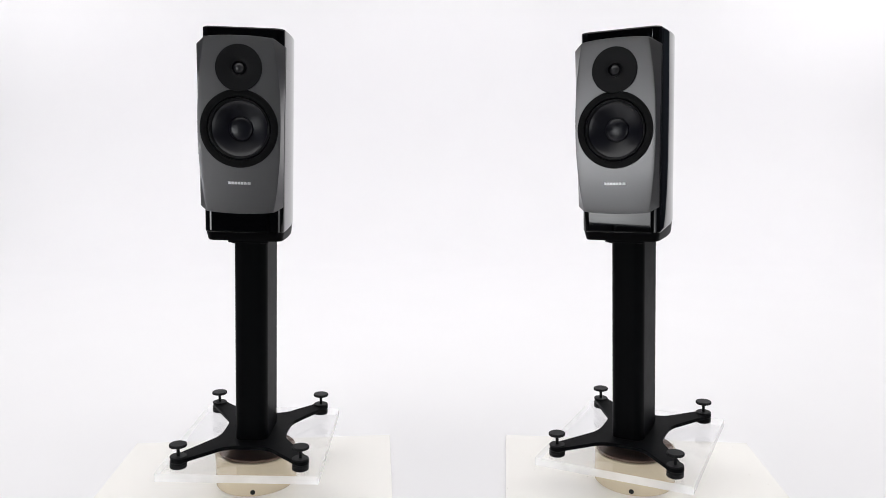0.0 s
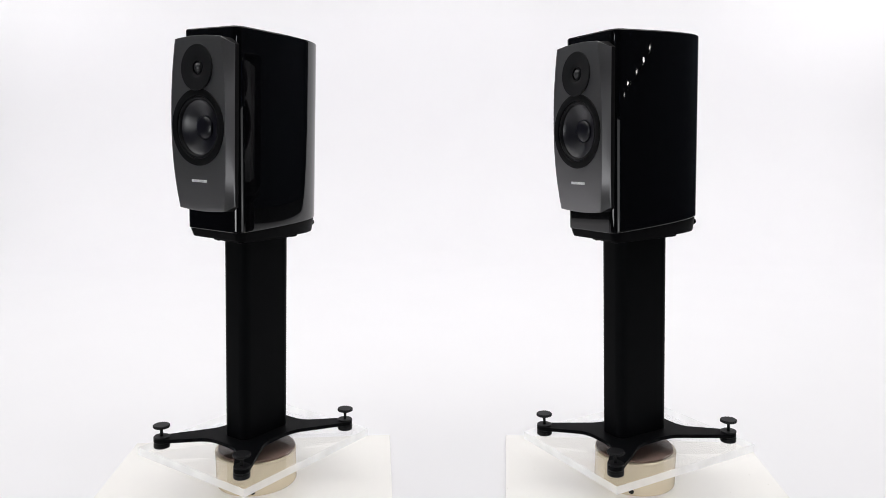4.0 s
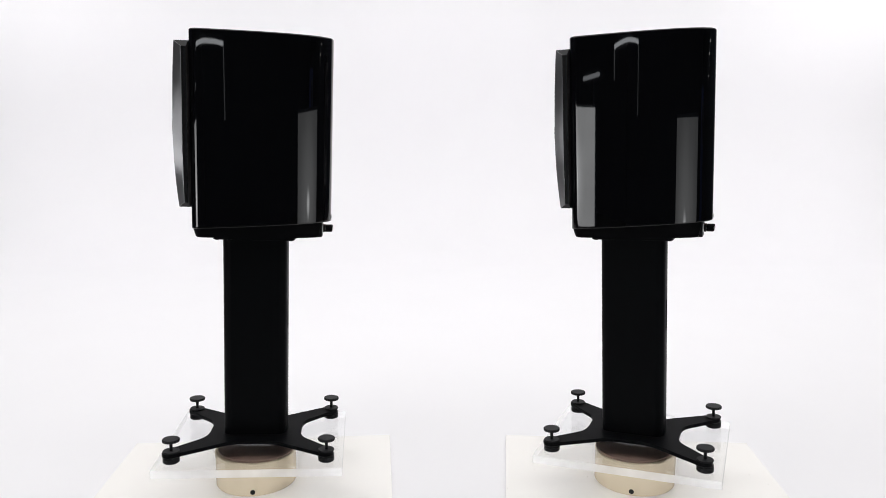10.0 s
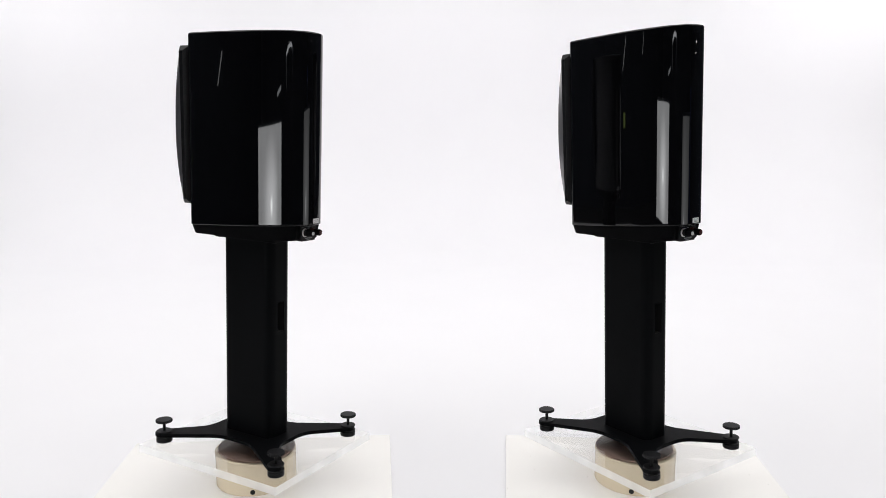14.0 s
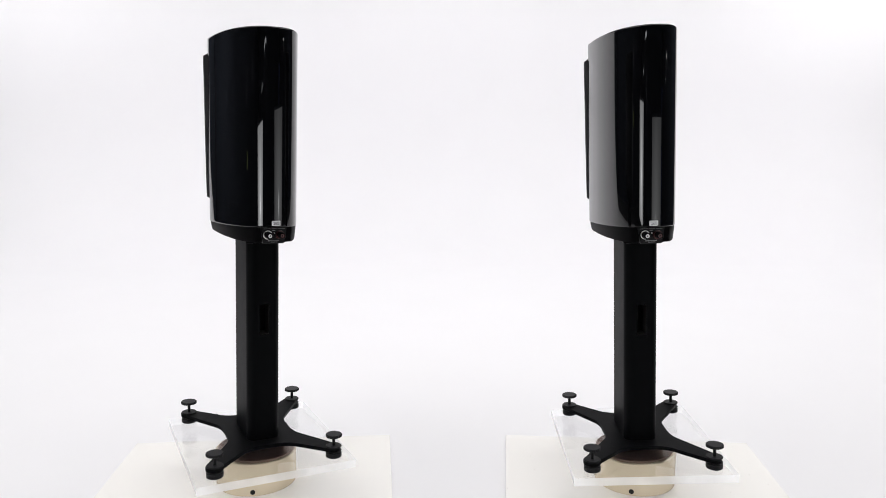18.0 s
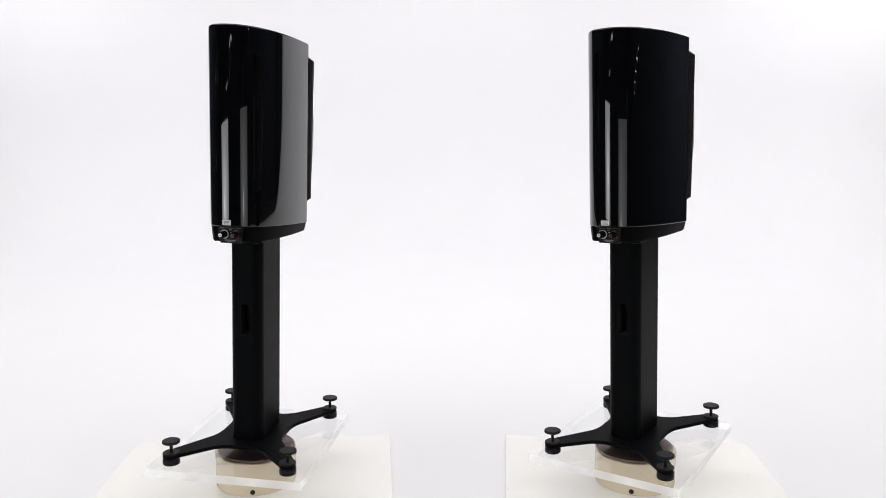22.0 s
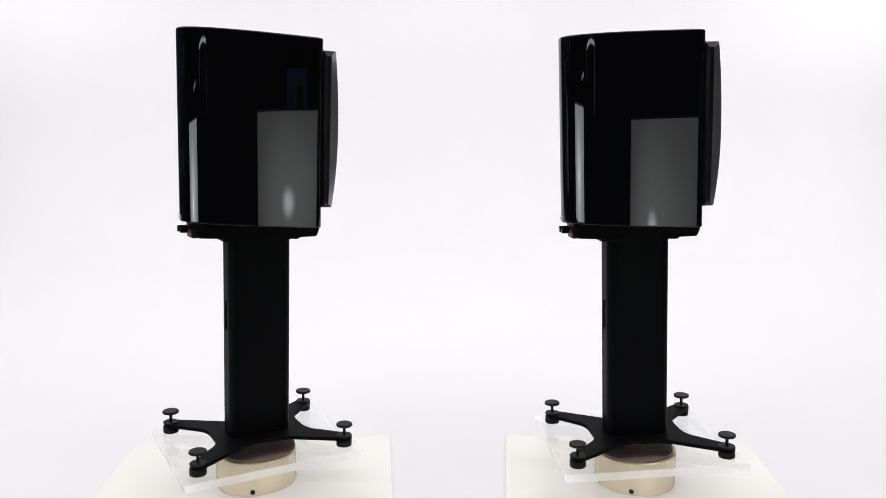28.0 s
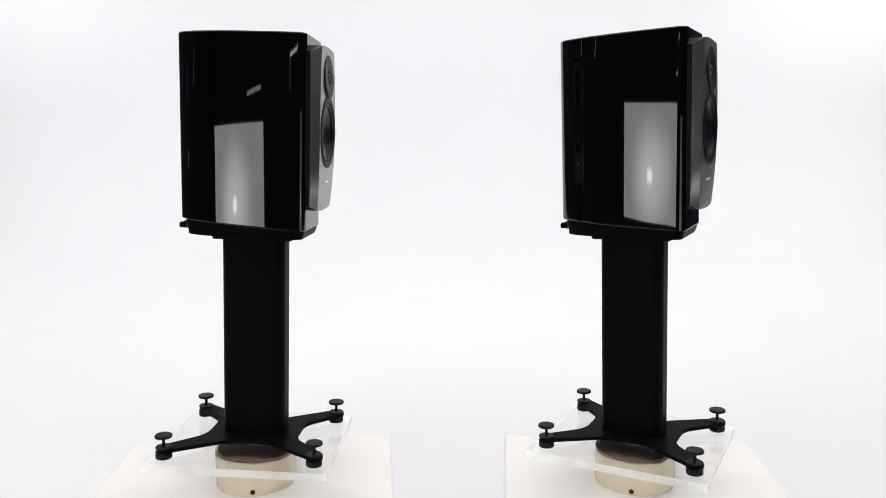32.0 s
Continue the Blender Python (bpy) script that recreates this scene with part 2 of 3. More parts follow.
def build_softbox(x, y, turn, half, low, high, strength, bulb, glare):
    """A tall strip softbox on a low stand, its front towards local +y."""
    sb = empty("strip_softbox", pose(x, y, 0, 0, 0, turn))
    tagged(sb, "tall strip softbox with glowing white cloth front in a black shell", "softbox", "strip softboxes")
    mid = (low + high) / 2
    part("diffuser", box_bm(-half, half, -0.004, 0.004, low, high, 0.002), diffuser_material("softbox_cloth", strength, (0.0, 0.0, bulb), glare), sb, "glowing white cloth")
    shell = loft([[(-half - 0.012, 0.0, low - 0.012), (half + 0.012, 0.0, low - 0.012), (half + 0.012, 0.0, high + 0.012), (-half - 0.012, 0.0, high + 0.012)],
                  [(-0.06, -0.22, mid - 0.1), (0.06, -0.22, mid - 0.1), (0.06, -0.22, mid + 0.1), (-0.06, -0.22, mid + 0.1)]])
    bmesh.ops.translate(shell, verts=shell.verts, vec=(0, -0.006, 0))
    part("shell", shell, DARK, sb, "black fabric shell")
    part("lamp_head", box_bm(-0.05, 0.05, -0.36, -0.227, mid - 0.06, mid + 0.06, 0.01), PLATE, sb)
    part("stand_pole", lathe([(0.0, FLOOR), (0.012, FLOOR), (0.012, mid - 0.061), (0.0, mid - 0.061)], 16), PLATE, sb, at=pose(0, -0.29, 0))
    part("stand_foot", box_bm(-0.2, 0.2, -0.31, -0.27, FLOOR, FLOOR + 0.02, 0.004), PLATE, sb)
    return sb


def build_room_lights():
    """Small lamps on the dark walls and behind the camera."""
    bulb, tube = glow_material("bulb_glow", 34), glow_material("tube_glow", 2.2, (0.97, 0.98, 1.0))
    step = 0.19
    rail = empty("spot_rail", pose(4.38, -1.5, 1.3, 0, 0, -90) @ pose(0, 0, 0, 0, 24, 0))
    tagged(rail, "sloping black wall rail with a row of small lit spotlights", "spotlight rail")
    part("rail", box_bm(-step * 2 - 0.06, step * 2 + 0.06, -0.012, 0.018, -0.008, 0.008, 0.002), PLATE, rail)
    for k, r in enumerate((0.012, 0.019, 0.012, 0.011, 0.010)):
        can = part("spot_can", lathe([(0.0, 0.0), (0.022, 0.0), (0.026, 0.03), (0.026, 0.05), (0.023, 0.05), (0.022, 0.04), (0.0, 0.04)], 20, "y"), PLATE, rail,
                   at=pose(-step * 2 + step * k, -0.013, 0.0))
        part("bulb", lathe([(0.0, 0.0412), (r, 0.0412), (r, 0.0425), (0.0, 0.046)], 16, "y"), bulb, can, "lit bulb")
    for y, z in ((-1.7, 1.32), (-0.5, 1.18)):
        lamp = empty("wall_tube_lamp", pose(-4.385, y, z, 0, 0, 90) @ pose(0, 0, 0, 0, 58, 0))
        tagged(lamp, "sloping white tube lamp on the dark wall", "tube lamp", "wall tube lamps")
        part("tube", box_bm(-0.15, 0.15, -0.03, -0.012, -0.009, 0.009, 0.004), tube, lamp, "lit white tube")
        part("holder", box_bm(-0.17, 0.17, -0.011, 0.014, -0.014, 0.014, 0.003), PLATE, lamp)
    arch = empty("arch_lamp", pose(-0.72, -2.4, 0))
    tagged(arch, "arched white tube lamp on a thin black floor stand", "arch lamp")
    h, crown_z, bright, dim = 0.24, 1.115, glow_material("crown_glow", 5.0, (0.93, 0.96, 1.0)), glow_material("dim_tube_glow", 0.9, (0.93, 0.96, 1.0))
    crown = [(-h + 2 * h * k / 14, crown_z + 0.045 * math.sin(math.pi * (0.12 + 0.66 * k / 14))) for k in range(15)]
    part("crown_tube", loft([[(x, y, z + d) for y, d in ((-0.008, -0.011), (0.008, -0.011), (0.008, 0.011), (-0.008, 0.011))] for x, z in crown]), bright, arch, "lit curved tube")
    part("side_tube", box_bm(-h - 0.006, -h + 0.006, -0.006, 0.006, crown_z - 0.16, crown_z + 0.004, 0.002), dim, arch, "dim side tube")
    part("side_tube", box_bm(h - 0.004, h + 0.004, -0.006, 0.006, crown_z - 0.34, crown_z + 0.020, 0.002), dim, arch, "dim side tube")
    part("pole", lathe([(0.0, FLOOR), (0.009, FLOOR), (0.009, crown_z + 0.03), (0.0, crown_z + 0.03)], 12), PLATE, arch, at=pose(0, -0.022, 0))
    part("floor_plate", lathe([(0.0, FLOOR), (0.13, FLOOR), (0.13, FLOOR + 0.008), (0.012, FLOOR + 0.014), (0.0, FLOOR + 0.014)], 32), PLATE, arch, at=pose(0, -0.022, 0))
    bar = empty("bar_lamp", pose(-1.75, -2.95, 0))
    tagged(bar, "short tilted white bar lamp on a thin black floor stand", "bar lamp")
    part("bar_tube", box_bm(-0.16, 0.16, -0.012, 0.012, -0.014, 0.014, 0.006), glow_material("bar_glow", 2.6, (0.93, 0.96, 1.0)), bar, "lit white bar", at=pose(0, 0, 1.02, 0, -5, 0))
    part("pole", lathe([(0.0, FLOOR), (0.009, FLOOR), (0.009, 1.04), (0.0, 1.04)], 12), PLATE, bar, at=pose(0, -0.03, 0))
    part("floor_plate", lathe([(0.0, FLOOR), (0.13, FLOOR), (0.13, FLOOR + 0.008), (0.012, FLOOR + 0.014), (0.0, FLOOR + 0.014)], 32), PLATE, bar, at=pose(0, -0.03, 0))
    # added glowing panel that gives the lacquer its yellow-green spot of window light
    sign = empty("wall_glow_panel", pose(-4.39, -0.5, 0.66, 0, 0, 90))
    tagged(sign, "small yellow-green glowing panel on the dark wall, standing in for window light", "indicator light")
    part("housing", box_bm(-0.07, 0.07, -0.018, 0.008, -0.08, 0.08, 0.004), PLATE, sign)
    part("lens", box_bm(-0.05, 0.05, -0.026, -0.0185, -0.06, 0.06, 0.003), glow_material("window_spot_glow", 0.9, (0.75, 0.95, 0.3)), sign, "yellow-green glowing panel face")
    # stand-in for a blue door known only from reflections; the cabinet body is added
    cab = empty("blue_door_block", pose(3.6, -3.25, FLOOR, 0, 0, 48))
    tagged(cab, "blue block standing in for a blue door with a grey-framed window", "cabinet")
    part("body", box_bm(-0.25, 0.25, -0.22, 0.16, 0.0, 1.2, 0.006), BLUE, cab)
    door = part("door", box_bm(-0.235, 0.235, 0.161, 0.178, 0.03, 1.17, 0.004), BLUE, cab)
    part("window_frame", box_bm(-0.02, 0.2, 0.179, 0.186, 0.78, 1.1, 0.003), PRINT, door, "grey window frame")
    part("window_pane", box_bm(0.02, 0.16, 0.1865, 0.189, 0.82, 1.06, 0.001), HOLE, door, "dark window pane")


# ---- loudspeaker ----
Z_TOP, Z_GLOSS, Z_PLINTH = 0.9110, 0.5198, 0.5027
SEAM = 0.055                          # rise of the cabinet's lower edge towards the back
Z_WOOFER, Z_TWEETER = 0.721, 0.833


def seam(y):
    """Height of the cabinet's sloping lower edge at depth y."""
    return Z_GLOSS + SEAM * (y + 0.12)


def cabinet_outline(n=150):
    """Plan of the cabinet: flat front with small rounded corners, bowed sides, rounded back."""
    hw, y_front, y_mid, y_back, r, e = 0.0780, -0.1203, -0.088, 0.1573, 0.017, 2.4
    dense = []
    for k in range(4001):
        a = math.pi * k / 4000
        c, q = math.cos(a), math.sin(a)
        dense.append((hw * math.copysign(abs(c) ** (2 / e), c), y_mid + (y_back - y_mid) * abs(q) ** (2 / e)))
    run = [0.0]
    for p, q in zip(dense, dense[1:]):
        run.append(run[-1] + math.hypot(q[0] - p[0], q[1] - p[1]))
    pts, k = [], 0
    for i in range(n + 1):
        while k < 4000 and run[k] < run[-1] * i / n:
            k += 1
        pts.append(dense[k])
    for a0, sx in ((180, -1), (270, 1)):
        for k in range(7):
            a = radians(a0 + 15 * k)
            pts.append((sx * (hw - r) + r * math.cos(a), y_front + r + r * math.sin(a)))
    return pts


def cabinet_bm():
    base = cabinet_outline()
    rings = []
    edge = 0.0034
    levels = []
    for k in range(4):
        a = (1 - k / 3) * math.pi / 2
        levels.append((Z_GLOSS + (edge - edge * math.sin(a)) * 0.5, 0.5 * edge * (1 - math.cos(a))))
    levels += [(Z_GLOSS + edge + 0.0012, 0.0), (0.72, 0.0), (Z_TOP - edge - 0.0012, 0.0)]
    for k in range(5):
        a = k / 4 * math.pi / 2
        levels.append((Z_TOP - edge + edge * math.sin(a), edge * (1 - math.cos(a))))
    for z, ins in levels:
        v = (z - Z_GLOSS) / (Z_TOP - Z_GLOSS)
        s = 0.991 + 0.009 * v
        ring = []
        for x, y in base:
            x2, y2 = x * s, 0.019 + (y - 0.019) * s
            y2 = 0.019 + (y2 - 0.019) * (1 - ins / 0.14)
            ring.append((x2 * (1 - ins / 0.083), y2, z + (1 - v) * SEAM * (y2 + 0.12)))
        rings.append(ring)
    return loft(rings)


def plinth_bm():
    base = cabinet_outline()
    rings = []
    for v, s, cut in ((0.0, 0.93, 0.128), (0.06, 0.938, 0.1305), (0.16, 0.944, 0.132), (0.85, 0.970, 0.137), (1.0, 0.972, 0.137)):
        ring = []
        for x, y in base:
            y2 = min(0.019 + (y - 0.019) * s, cut)
            ring.append((x * s, y2, Z_PLINTH + v * (seam(y2) - 0.0002 - Z_PLINTH)))
        rings.append(ring)
    return loft(rings)


def baffle_bm():
    """Faceted front plate that bulges forwards, narrow at its ends, with eased edges."""
    bm = bmesh.new()
    nv, nu, back = 54, 26, -0.1215
    levels = [(0.0, 0.0014), (0.0, 0.0004), (0.0, 0.0)] + [(i / nv, 0.0) for i in range(1, nv)] + [(1.0, 0.0), (1.0, 0.0004), (1.0, 0.0014)]
    lift = (0.0, 0.0010, 0.0014)
    grid = []
    for n, (v, ease) in enumerate(levels):
        q = 1 - ((v - 0.5) / 0.5) ** 2 if v < 0.5 else 1 - 0.12 * ((v - 0.5) / 0.5) ** 2
        wf = 0.0635 + 0.0140 * max(0.0, 1 - abs(2 * v - 1.0) ** 2.2)
        wo = 0.0788 + 0.0042 * v - ease
        yf, yo = -0.1430 - 0.0070 * q + ease, -0.1300 - 0.0020 * q
        k = min(0.0012, (wo - wf) * 0.3)
        slope = (yo - yf) / (wo - wf)
        half = [(wo, yo + 0.0012), (wo - 0.0003, yo + 0.0002), (wo - k, yo - k * slope), (wf + k, yf + k * slope), (wf + 0.1 * k, yf + 0.0004 * min(1, k * 900)), (wf - 0.0012, yf)]
        front = [(-x, y) for x, y in half] + [(-(wf - 0.0012) + 2 * (wf - 0.0012) * c / nu, yf) for c in range(1, nu)] + half[::-1]
        outer = min(n, len(levels) - 1 - n)
        drop = lift[2 - outer] if outer < 3 else 0.0

        def height(x):
            ax = abs(x)
            edge = max(0.0, (ax - wf) / max(1e-6, wo - wf))
            top = 0.8905 - 0.004 * (min(ax, wf) / wf) ** 2 - 0.012 * edge
            bot = 0.561 + 0.0035 * (min(ax, wf) / wf) ** 2 + 0.009 * edge
            z = bot + (top - bot) * v
            return z - drop if v < 0.5 else z + drop
        grid.append(([bm.verts.new((x, y, height(x))) for x, y in front], [bm.verts.new((x, back, height(x))) for x, y in front]))
    m = len(grid[0][0])
    for (fa, ba), (fb, bb) in zip(grid, grid[1:]):
        for k in range(m - 1):
            mid = (fa[k].co + fb[k + 1].co) / 2
            if math.hypot(mid.x, mid.z - Z_WOOFER) > 0.0655 and math.hypot(mid.x, mid.z - Z_TWEETER) > 0.030:
                bm.faces.new((fa[k], fa[k + 1], fb[k + 1], fb[k]))
            bm.faces.new((ba[k + 1], ba[k], bb[k], bb[k + 1]))
        bm.faces.new((ba[0], fa[0], fb[0], bb[0])).material_index = 1
        bm.faces.new((fa[m - 1], ba[m - 1], bb[m - 1], fb[m - 1])).material_index = 1
    for f, b in (grid[0], grid[-1]):
        for k in range(m - 1):
            bm.faces.new((f[k], f[k + 1], b[k + 1], b[k])).material_index = 1
    loose = [v for v in bm.verts if not v.link_faces]
    bmesh.ops.delete(bm, geom=loose, context="VERTS")
    return bm


def build_speaker():
    sp = empty("loudspeaker")
    tagged(sp, "glossy black standmount loudspeaker with faceted grey front plate", "loudspeaker", "pair of loudspeakers")
    part("cabinet", cabinet_bm(), LACQUER, sp, "piano black lacquered cabinet", 30)
    part("plinth", plinth_bm(), PLINTH, sp, "satin black recessed base")
    baffle = part("baffle", baffle_bm(), BAFFLE, sp, "brushed grey metal front plate", 22)
    baffle.data.materials.append(RING)
    yw = -0.1488
    woof = part("woofer_frame", lathe([(0.0725, -0.012), (0.0733, 0.0012), (0.0722, 0.0028), (0.0655, 0.0036), (0.0605, 0.0026), (0.0592, 0.0004), (0.0588, -0.01)], 72, "y"),
                RING, sp, "black woofer trim ring", at=pose(0, yw, Z_WOOFER))
    part("surround", lathe([(0.0592, -0.002)] + [(0.0558 + 0.0033 * math.cos(radians(a)), -0.002 + 0.0034 * math.sin(radians(a))) for a in range(0, 181, 15)] + [(0.0515, -0.005)], 72, "y"),
         RUBBER, woof, "rubber roll surround")
    part("cone", lathe([(0.053, -0.003)] + [(0.053 - 0.0350 * k / 10, -0.003 - 0.0155 * (k / 10) ** 0.75) for k in range(1, 11)], 72, "y"), CONE, woof, "smooth dark woofer cone")
    part("dust_cap", lathe([(0.0228, -0.0172)] + [(0.0222 * math.cos(radians(a)), -0.0157 + 0.0062 * math.sin(radians(a))) for a in range(5, 91, 5)], 48, "y"), CONE, woof, "domed dust cap")
    yt = -0.1490
    tw = part("tweeter_plate", lathe([(0.0425, -0.01), (0.0435, 0.002), (0.0425, 0.0035), (0.022, 0.003), (0.0140, -0.0005), (0.0125, -0.004)], 64, "y"),
              PLATE, sp, "round black tweeter faceplate", at=pose(0, yt, Z_TWEETER, -3, 0, 0))
    part("tweeter_ring", lathe([(0.0145, -0.002), (0.0145, 0.0006), (0.0125, 0.0010), (0.0115, -0.003)], 48, "y"), RUBBER, tw)
    part("dome", lathe([(0.0122, -0.004)] + [(0.0098 * math.cos(radians(a)), -0.003 + 0.0070 * math.sin(radians(a))) for a in range(0, 91, 10)], 48, "y"), DOME, tw, "soft dome tweeter")
    # badge: a row of plain bars
    x = -0.0214
    for w in (0.0050, 0.0050, 0.0050, 0.0048, 0.0046, 0.0046, 0.0017, 0.0050):
        part("badge_bar", box_bm(x, x + w, -0.0008, 0.0008, -0.0025, 0.0025, 0.0003, 1), SILVER, baffle, "silver badge bar", at=pose(0, -0.1475, 0.6185))
        x += w + 0.0009
    # rear panel on the plinth
    outline = [[(-w, y, z), (w, y, z), (w, 0.125, z), (-w, 0.125, z)] for w, y, z in
               ((0.0195, 0.1372, 0.5010), (0.0205, 0.1380, 0.5018), (0.0260, 0.1380, 0.5318), (0.0255, 0.1372, 0.5326))]
    panel = part("terminal_panel", loft(outline), PLATE, sp, "black terminal panel")
    for x, mat, flange, label in ((-0.012, HOLE, NICKEL, "nickel binding post with black cap"), (0.012, RED, RED, "dark red binding post")):
        post = part("binding_post", lathe([(0.0, 0.0), (0.0086, 0.0), (0.0088, 0.0008), (0.0086, 0.0018), (0.0072, 0.0020), (0.003, 0.0022), (0.003, 0.008)], 32, "y"), flange, panel, label, at=pose(-x, 0.1381, 0.5185, 0, 0, 180))
        part("post_ring", lathe([(0.0060, 0.0021), (0.0072, 0.0026), (0.0072, 0.006), (0.0040, 0.0066)], 24, "y"), mat, post)
        part("post_cap", lathe([(0.0, 0.0067), (0.0060, 0.0068), (0.0066, 0.008), (0.0066, 0.019), (0.0056, 0.0212), (0.0038, 0.0212), (0.0034, 0.019), (0.0, 0.019)], 24, "y"), PLINTH, post, "black screw cap")
        part("post_tip", lathe([(0.0017, 0.0192), (0.0017, 0.0219), (0.0036, 0.0219), (0.0036, 0.0192)], 24, "y"), NICKEL if mat is HOLE else RED, post, "socket rim")
    for x0, x1, z, h in ((-0.011, 0.011, 0.5068, 0.0010), (-0.008, 0.006, 0.5040, 0.0006), (-0.022, -0.009, 0.5303, 0.0004), (-0.007, 0.004, 0.5303, 0.0004), (0.006, 0.021, 0.5303, 0.0004), (-0.003, 0.003, 0.5270, 0.0009)):
        part("panel_print", box_bm(x0, x1, -0.0003, 0.0003, -h, h), PRINT, panel, "unreadable grey print", at=pose(0, 0.1382, z))
    part("marker_dot", box_bm(-0.0012, 0.0012, -0.0003, 0.0003, -0.0012, 0.0012), LABEL, panel, "small white mark", at=pose(-0.0015, 0.1382, 0.5215))
    sticker = part("sticker", box_bm(-0.0082, 0.0082, -0.0004, 0.0004, -0.0048, 0.0048), LABEL, sp, "silver rating sticker", at=pose(0, 0.1566, 0.5430))
    for z, x1 in ((0.0022, 0.0062), (0.0, 0.004), (-0.0022, 0.0055)):
        part("sticker_print", box_bm(-0.0062, x1, 0.0004, 0.0007, z - 0.0005, z + 0.0005), PRINT, sticker, "unreadable dark print")
    return sp


# ---- stand ----
Z_PLATE = 0.0625
Z_FOOT = 0.0488                       # where the feet stand on the acrylic plate
FEET = [(sx * 0.1211 - 0.0015, sy * 0.1553 + 0.0017) for sx in (-1, 1) for sy in (-1, 1)]


def cross_outline():
    """Four tapering arms with rounded ends and filleted crotches."""
    fx, fy, r = 0.1211, 0.1553, 0.0163
    pts = []
    # anticlockwise, beginning at the right side
    corners = [((0.068, -0.036), 0.03), ((0.068, 0.036), 0.03), (("end", fx, fy), r), ((0.036, 0.097), 0.03), ((-0.036, 0.097), 0.03),
               (("end", -fx, fy), r), ((-0.068, 0.036), 0.03), ((-0.068, -0.036), 0.03), (("end", -fx, -fy), r), ((-0.036, -0.097), 0.03),
               ((0.036, -0.097), 0.03), (("end", fx, -fy), r)]
    n = len(corners)
    centre = [Vector(c[0][1:]) if c[0][0] == "end" else Vector(c[0]) for c in corners]
    for i, (c, rad) in enumerate(corners):
        p, a, b = centre[i], centre[i - 1], centre[(i + 1) % n]
        if c[0] == "end":
            d0, d1 = (p - a).normalized(), (b - p).normalized()
            n0, n1 = Vector((d0.y, -d0.x)), Vector((d1.y, -d1.x))
            a0, a1 = math.atan2(n0.y, n0.x), math.atan2(n1.y, n1.x)
            while a1 < a0:
                a1 += 2 * math.pi
            for k in range(13):
                t = a0 + (a1 - a0) * k / 12
                pts.append((p.x + rad * 0.98 * math.cos(t), p.y + rad * 0.98 * math.sin(t)))
        else:
            pa, pb = p + (a - p).normalized() * min(0.02, (a - p).length * 0.45), p + (b - p).normalized() * min(0.02, (b - p).length * 0.45)
            for k in range(7):
                t = k / 6
                q = pa * (1 - t) ** 2 + p * 2 * t * (1 - t) + pb * t * t
                pts.append((q.x, q.y))
    return pts


def knob_bm():
    n, teeth = 120, 20
    rings = []
    for z, ins in ((0.0, 0.0012), (0.0008, 0.0), (0.0048, 0.0), (0.0058, 0.0014)):
        ring = []
        for i in range(n):
            a = 2 * math.pi * i / n
            r = 0.0168 - ins + 0.0013 * (abs(math.sin(a * teeth / 2)) - 0.6)
            ring.append((r * math.cos(a), r * math.sin(a), z))
        rings.append(ring)
    return loft(rings)


def column_bm():
    """Upright with rounded edges and a cable opening through its back face."""
    outline = rounded_rect(0.0338, 0.0662, 0.019, 9)
    back = [i for i, (x, y) in enumerate(outline) if y > 0.0661]
    k = back[0]
    outline = outline[:k + 1] + [(0.0095, 0.0662), (-0.0095, 0.0662)] + outline[k + 1:]
    levels = (Z_PLATE + 0.0082, 0.3, 0.364, 0.4945)
    bm = bmesh.new()
    rings = [[bm.verts.new((x, y, z)) for x, y in outline] for z in levels]
    n = len(outline)
    for r, (a, b) in enumerate(zip(rings, rings[1:])):
        for i in range(n):
            if r == 1 and i == k + 1:
                continue
            j = (i + 1) % n
            bm.faces.new((a[i], a[j], b[j], b[i]))
    bm.faces.new(rings[0][::-1])
    bm.faces.new(rings[-1])
    return bm


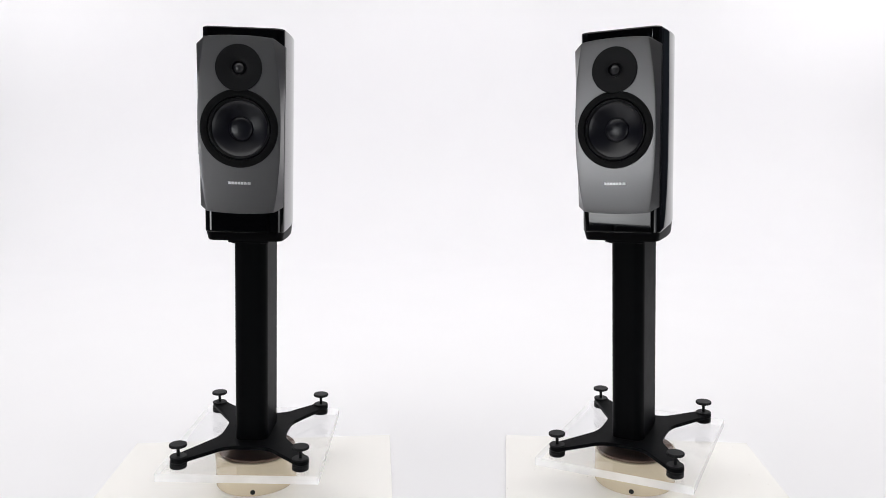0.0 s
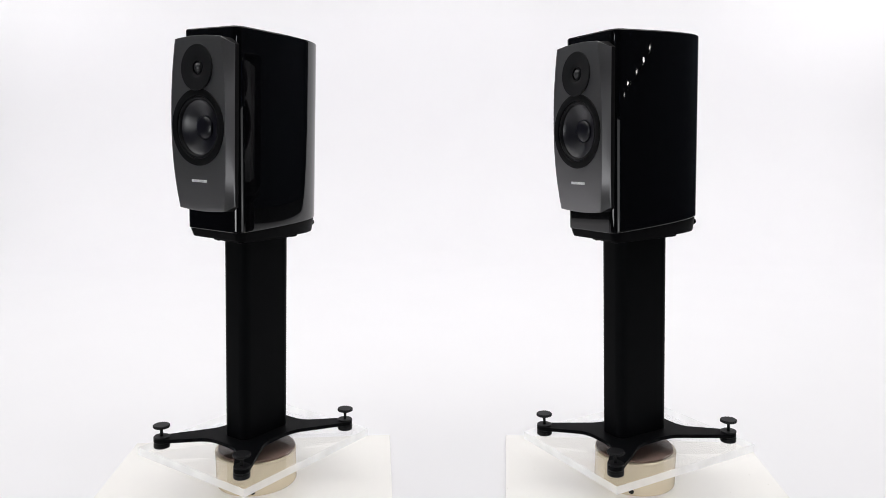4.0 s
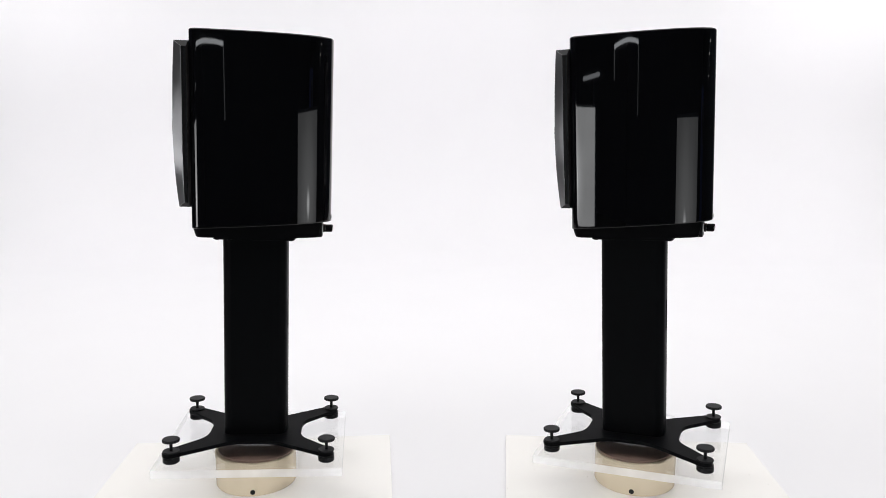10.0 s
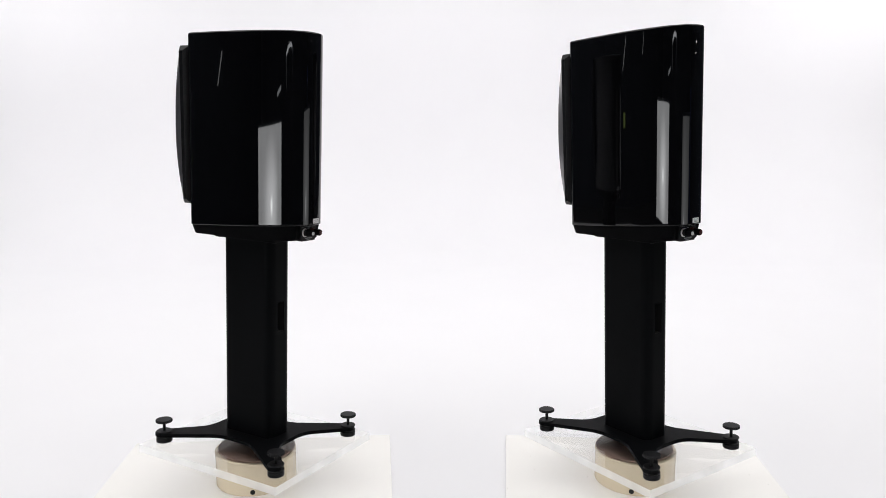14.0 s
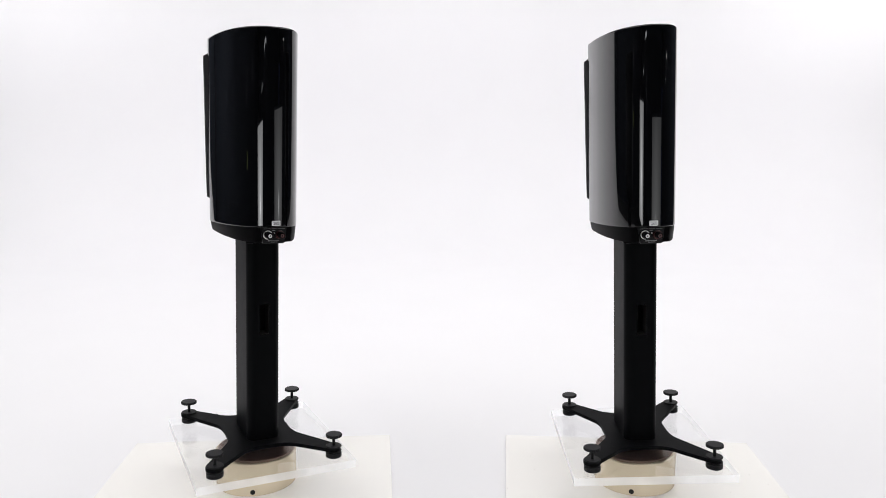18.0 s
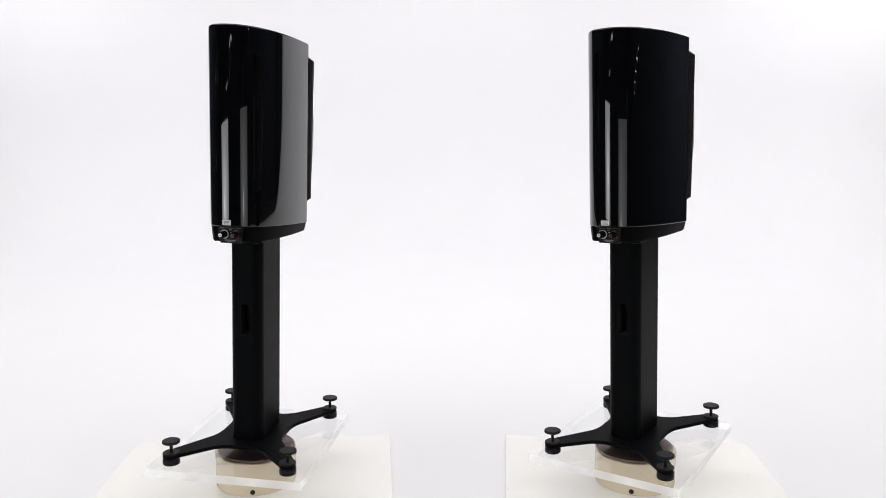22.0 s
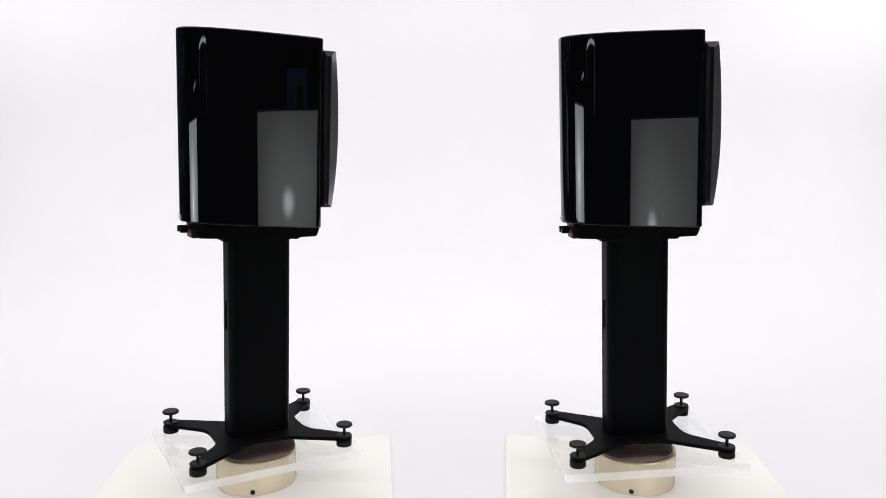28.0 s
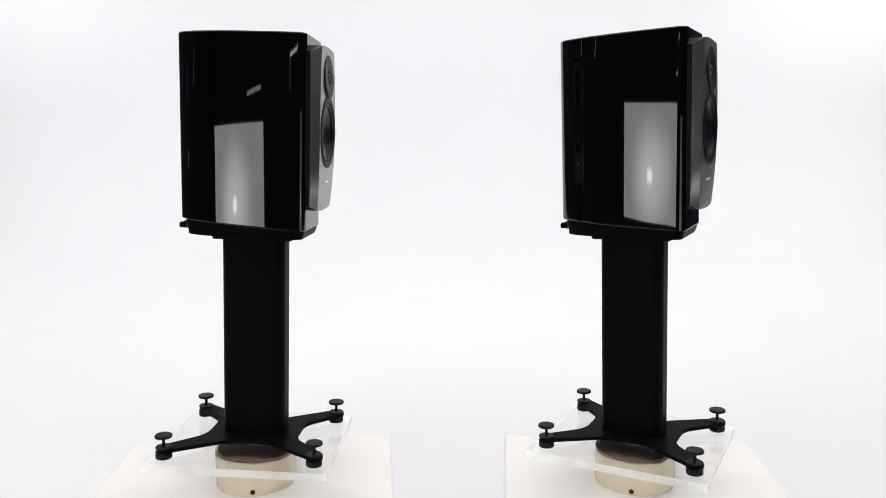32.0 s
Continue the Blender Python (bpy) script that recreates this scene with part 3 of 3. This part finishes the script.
def build_stand():
    st = empty("speaker_stand")
    tagged(st, "black metal speaker stand with cross-shaped foot and four levelling knobs", "speaker stand", "pair of stands")
    part("column", column_bm(), STAND, st, "powder-coated black column")
    port = loft([[(-0.0095, 0.030, 0.3), (0.0095, 0.030, 0.3), (0.0095, 0.030, 0.364), (-0.0095, 0.030, 0.364)],
                 [(-0.0095, 0.0655, 0.3), (0.0095, 0.0655, 0.3), (0.0095, 0.0655, 0.364), (-0.0095, 0.0655, 0.364)]], cap=False)
    port.faces.new([v for v in sorted(port.verts, key=lambda v: v.index)][:4])
    part("cable_port", port, HOLE, st, "dark cable opening")
    part("top_plate", prism(rounded_rect(0.0405, 0.0825, 0.006), 0.4947, Z_PLINTH, 0.001), STAND, st, "thin black top plate")
    for x, y in ((-0.030, -0.0755), (0.030, -0.0755), (-0.030, 0.0755), (0.030, 0.0755)):
        part("bolt", lathe([(0.0, 0.4930), (0.0036, 0.4930), (0.0040, 0.4935), (0.0040, 0.4945), (0.0, 0.4945)], 16), STEEL, st, "round black bolt head", at=pose(x, y, 0))
    part("base_plate", prism(cross_outline(), Z_PLATE, Z_PLATE + 0.008, 0.0012), STAND, st, "cross-shaped black base plate")
    for x, y in FEET:
        foot = part("foot", lathe([(0.0, Z_FOOT), (0.0152, Z_FOOT), (0.0166, Z_FOOT + 0.0014), (0.0166, Z_FOOT + 0.0088), (0.0154, Z_FOOT + 0.0098), (0.0148, Z_FOOT + 0.0112), (0.0160, Z_FOOT + 0.0118), (0.0166, Z_PLATE - 0.0002), (0.0, Z_PLATE - 0.0002)], 40),
                    STEEL, st, "grooved black foot disc", at=pose(x, y, 0))
        part("lock_ring", lathe([(0.0, Z_PLATE + 0.0081), (0.0163, Z_PLATE + 0.0081), (0.0164, Z_PLATE + 0.0098), (0.0154, Z_PLATE + 0.0108), (0.0, Z_PLATE + 0.0108)], 40), STEEL, foot)
        part("spindle", lathe([(0.0, Z_PLATE + 0.0107), (0.0032, Z_PLATE + 0.0107), (0.0032, 0.0927), (0.0, 0.0927)], 16), STEEL, foot)
        part("knob", knob_bm(), STEEL, foot, "knurled black knob", at=pose(0, 0, 0.0925))
    return st


def build_plate():
    ob = mesh_object("acrylic_plate", prism([(x, y + 0.003) for x, y in rounded_rect(0.1605, 0.1880, 0.0015, 2)], 0.0318, 0.0486, 0.0005), ACRYLIC, 5)
    ob.data.materials.append(BRIGHT_EDGE)
    for poly in ob.data.polygons:
        if abs(poly.normal.z) < 0.9:
            poly.material_index = 1
    return tagged(ob, "clear acrylic rectangular plate under the stand", "acrylic plate", "acrylic plates")


def build_platter():
    ob = mesh_object("turntable_platter", lathe([(0.0, 0.0270), (0.082, 0.0270), (0.083, 0.0283), (0.083, 0.0308), (0.082, 0.0315), (0.0, 0.0315)], 72), FELT)
    return tagged(ob, "brown felt-topped turntable platter", "platter", "turntable platters")


def build_base(x, lean, socket_turn):
    """A drum that stands level; its top slopes by the turntable's lean."""
    base = empty("round_turntable", pose(x + (GROUND - PIVOT) * math.sin(radians(lean)), 0, GROUND))
    tagged(base, "champagne-coloured round turntable base on the cream board", "turntable", "turntables")
    bm = lathe([(0.0, 0.0), (0.0855, 0.0), (0.0865, 0.0015), (0.0865, 0.0663), (0.0870, 0.0670), (0.0874, 0.0686), (0.0874, 0.0702), (0.0866, 0.0717), (0.0850, 0.0726), (0.0, 0.0726)], 96)
    for v in bm.verts:
        if v.co.z > 0.03:
            v.co.z -= v.co.x * math.tan(radians(lean))
    part("drum", bm, CHAMPAGNE, base)
    part("socket", lathe([(0.0, 0.0), (0.0052, 0.0), (0.0052, 0.0012), (0.0, 0.0012)], 24, "y"), HOLE, base, "round black socket", at=pose(0, 0, 0.0095, 0, 0, socket_turn) @ pose(0, -0.0862, 0))
    return base


def build_table(x, turn, x0, x1):
    ob = mesh_object("board", box_bm(x0, x1, -0.30, 0.225, GROUND - 0.0115, GROUND - 0.0002, 0.0015), BOARD)
    ob.matrix_basis = pose(x, 0, 0, 0, 0, turn)
    return tagged(ob, "cream glossy board lying on the white sweep", "board", "cream boards")


def build_specks():
    """A few crumbs of dust on the boards."""
    rng = random.Random(5)
    bm = bmesh.new()
    for cx in (LEFT_X, RIGHT_X):
        for k in range(16):
            x, y, r = cx + rng.uniform(-0.3, 0.3), rng.uniform(-0.28, 0.19), rng.uniform(0.0004, 0.0011)
            m = Matrix.Translation((x, y, GROUND + r * 0.3 - 0.0002)) @ Matrix.Rotation(rng.uniform(0, 6), 4, "Z") @ Matrix.Diagonal((r * rng.uniform(1, 1.8), r, r * 0.5, 1))
            bmesh.ops.create_icosphere(bm, subdivisions=1, radius=1.0, matrix=m)
    ob = mesh_object("dust_specks", bm, DUST, 60)
    return tagged(ob, "tiny grey dust specks lying on the cream boards", "dust", kind="stuff")


build_set()
build_specks()
build_softbox(0.675, -0.925, 66.6, 0.37, 0.1, 0.765, 1.3, 0.42, 4.0)
build_softbox(-1.834, -2.19, -29, 0.56, 0.1, 0.81, 6.8, 0.38, 1.5)
build_room_lights()
TURNING = []
speaker, stand, plate, platter = build_speaker(), build_stand(), build_plate(), build_platter()
for side, x, lean, start, rate in (("left", LEFT_X, LEFT_LEAN, LEFT_START, LEFT_RATE), ("right", RIGHT_X, RIGHT_LEAN, RIGHT_START, RIGHT_RATE)):
    axis = pose(x, 0, PIVOT, 0, lean, 0) @ pose(0, 0, -PIVOT)
    build_table(x, *((5.0, -0.335, 0.293) if side == "left" else (-5.0, -0.279, 0.318)))
    build_base(x, lean, 8.3 if side == "left" else -18.2)
    for ob in (speaker, stand, plate, platter):
        TURNING.append((ob if side == "left" else copy_thing(ob, axis), axis, start, rate))


def motions():
    for ob, axis, start, rate in TURNING:
        rows = []
        for k in range(65):
            t = k * 0.5
            rows.append((t, axis @ pose(0, 0, 0, 0, 0, -math.degrees(start + rate * t))))
        walk(ob, rows)


motions()
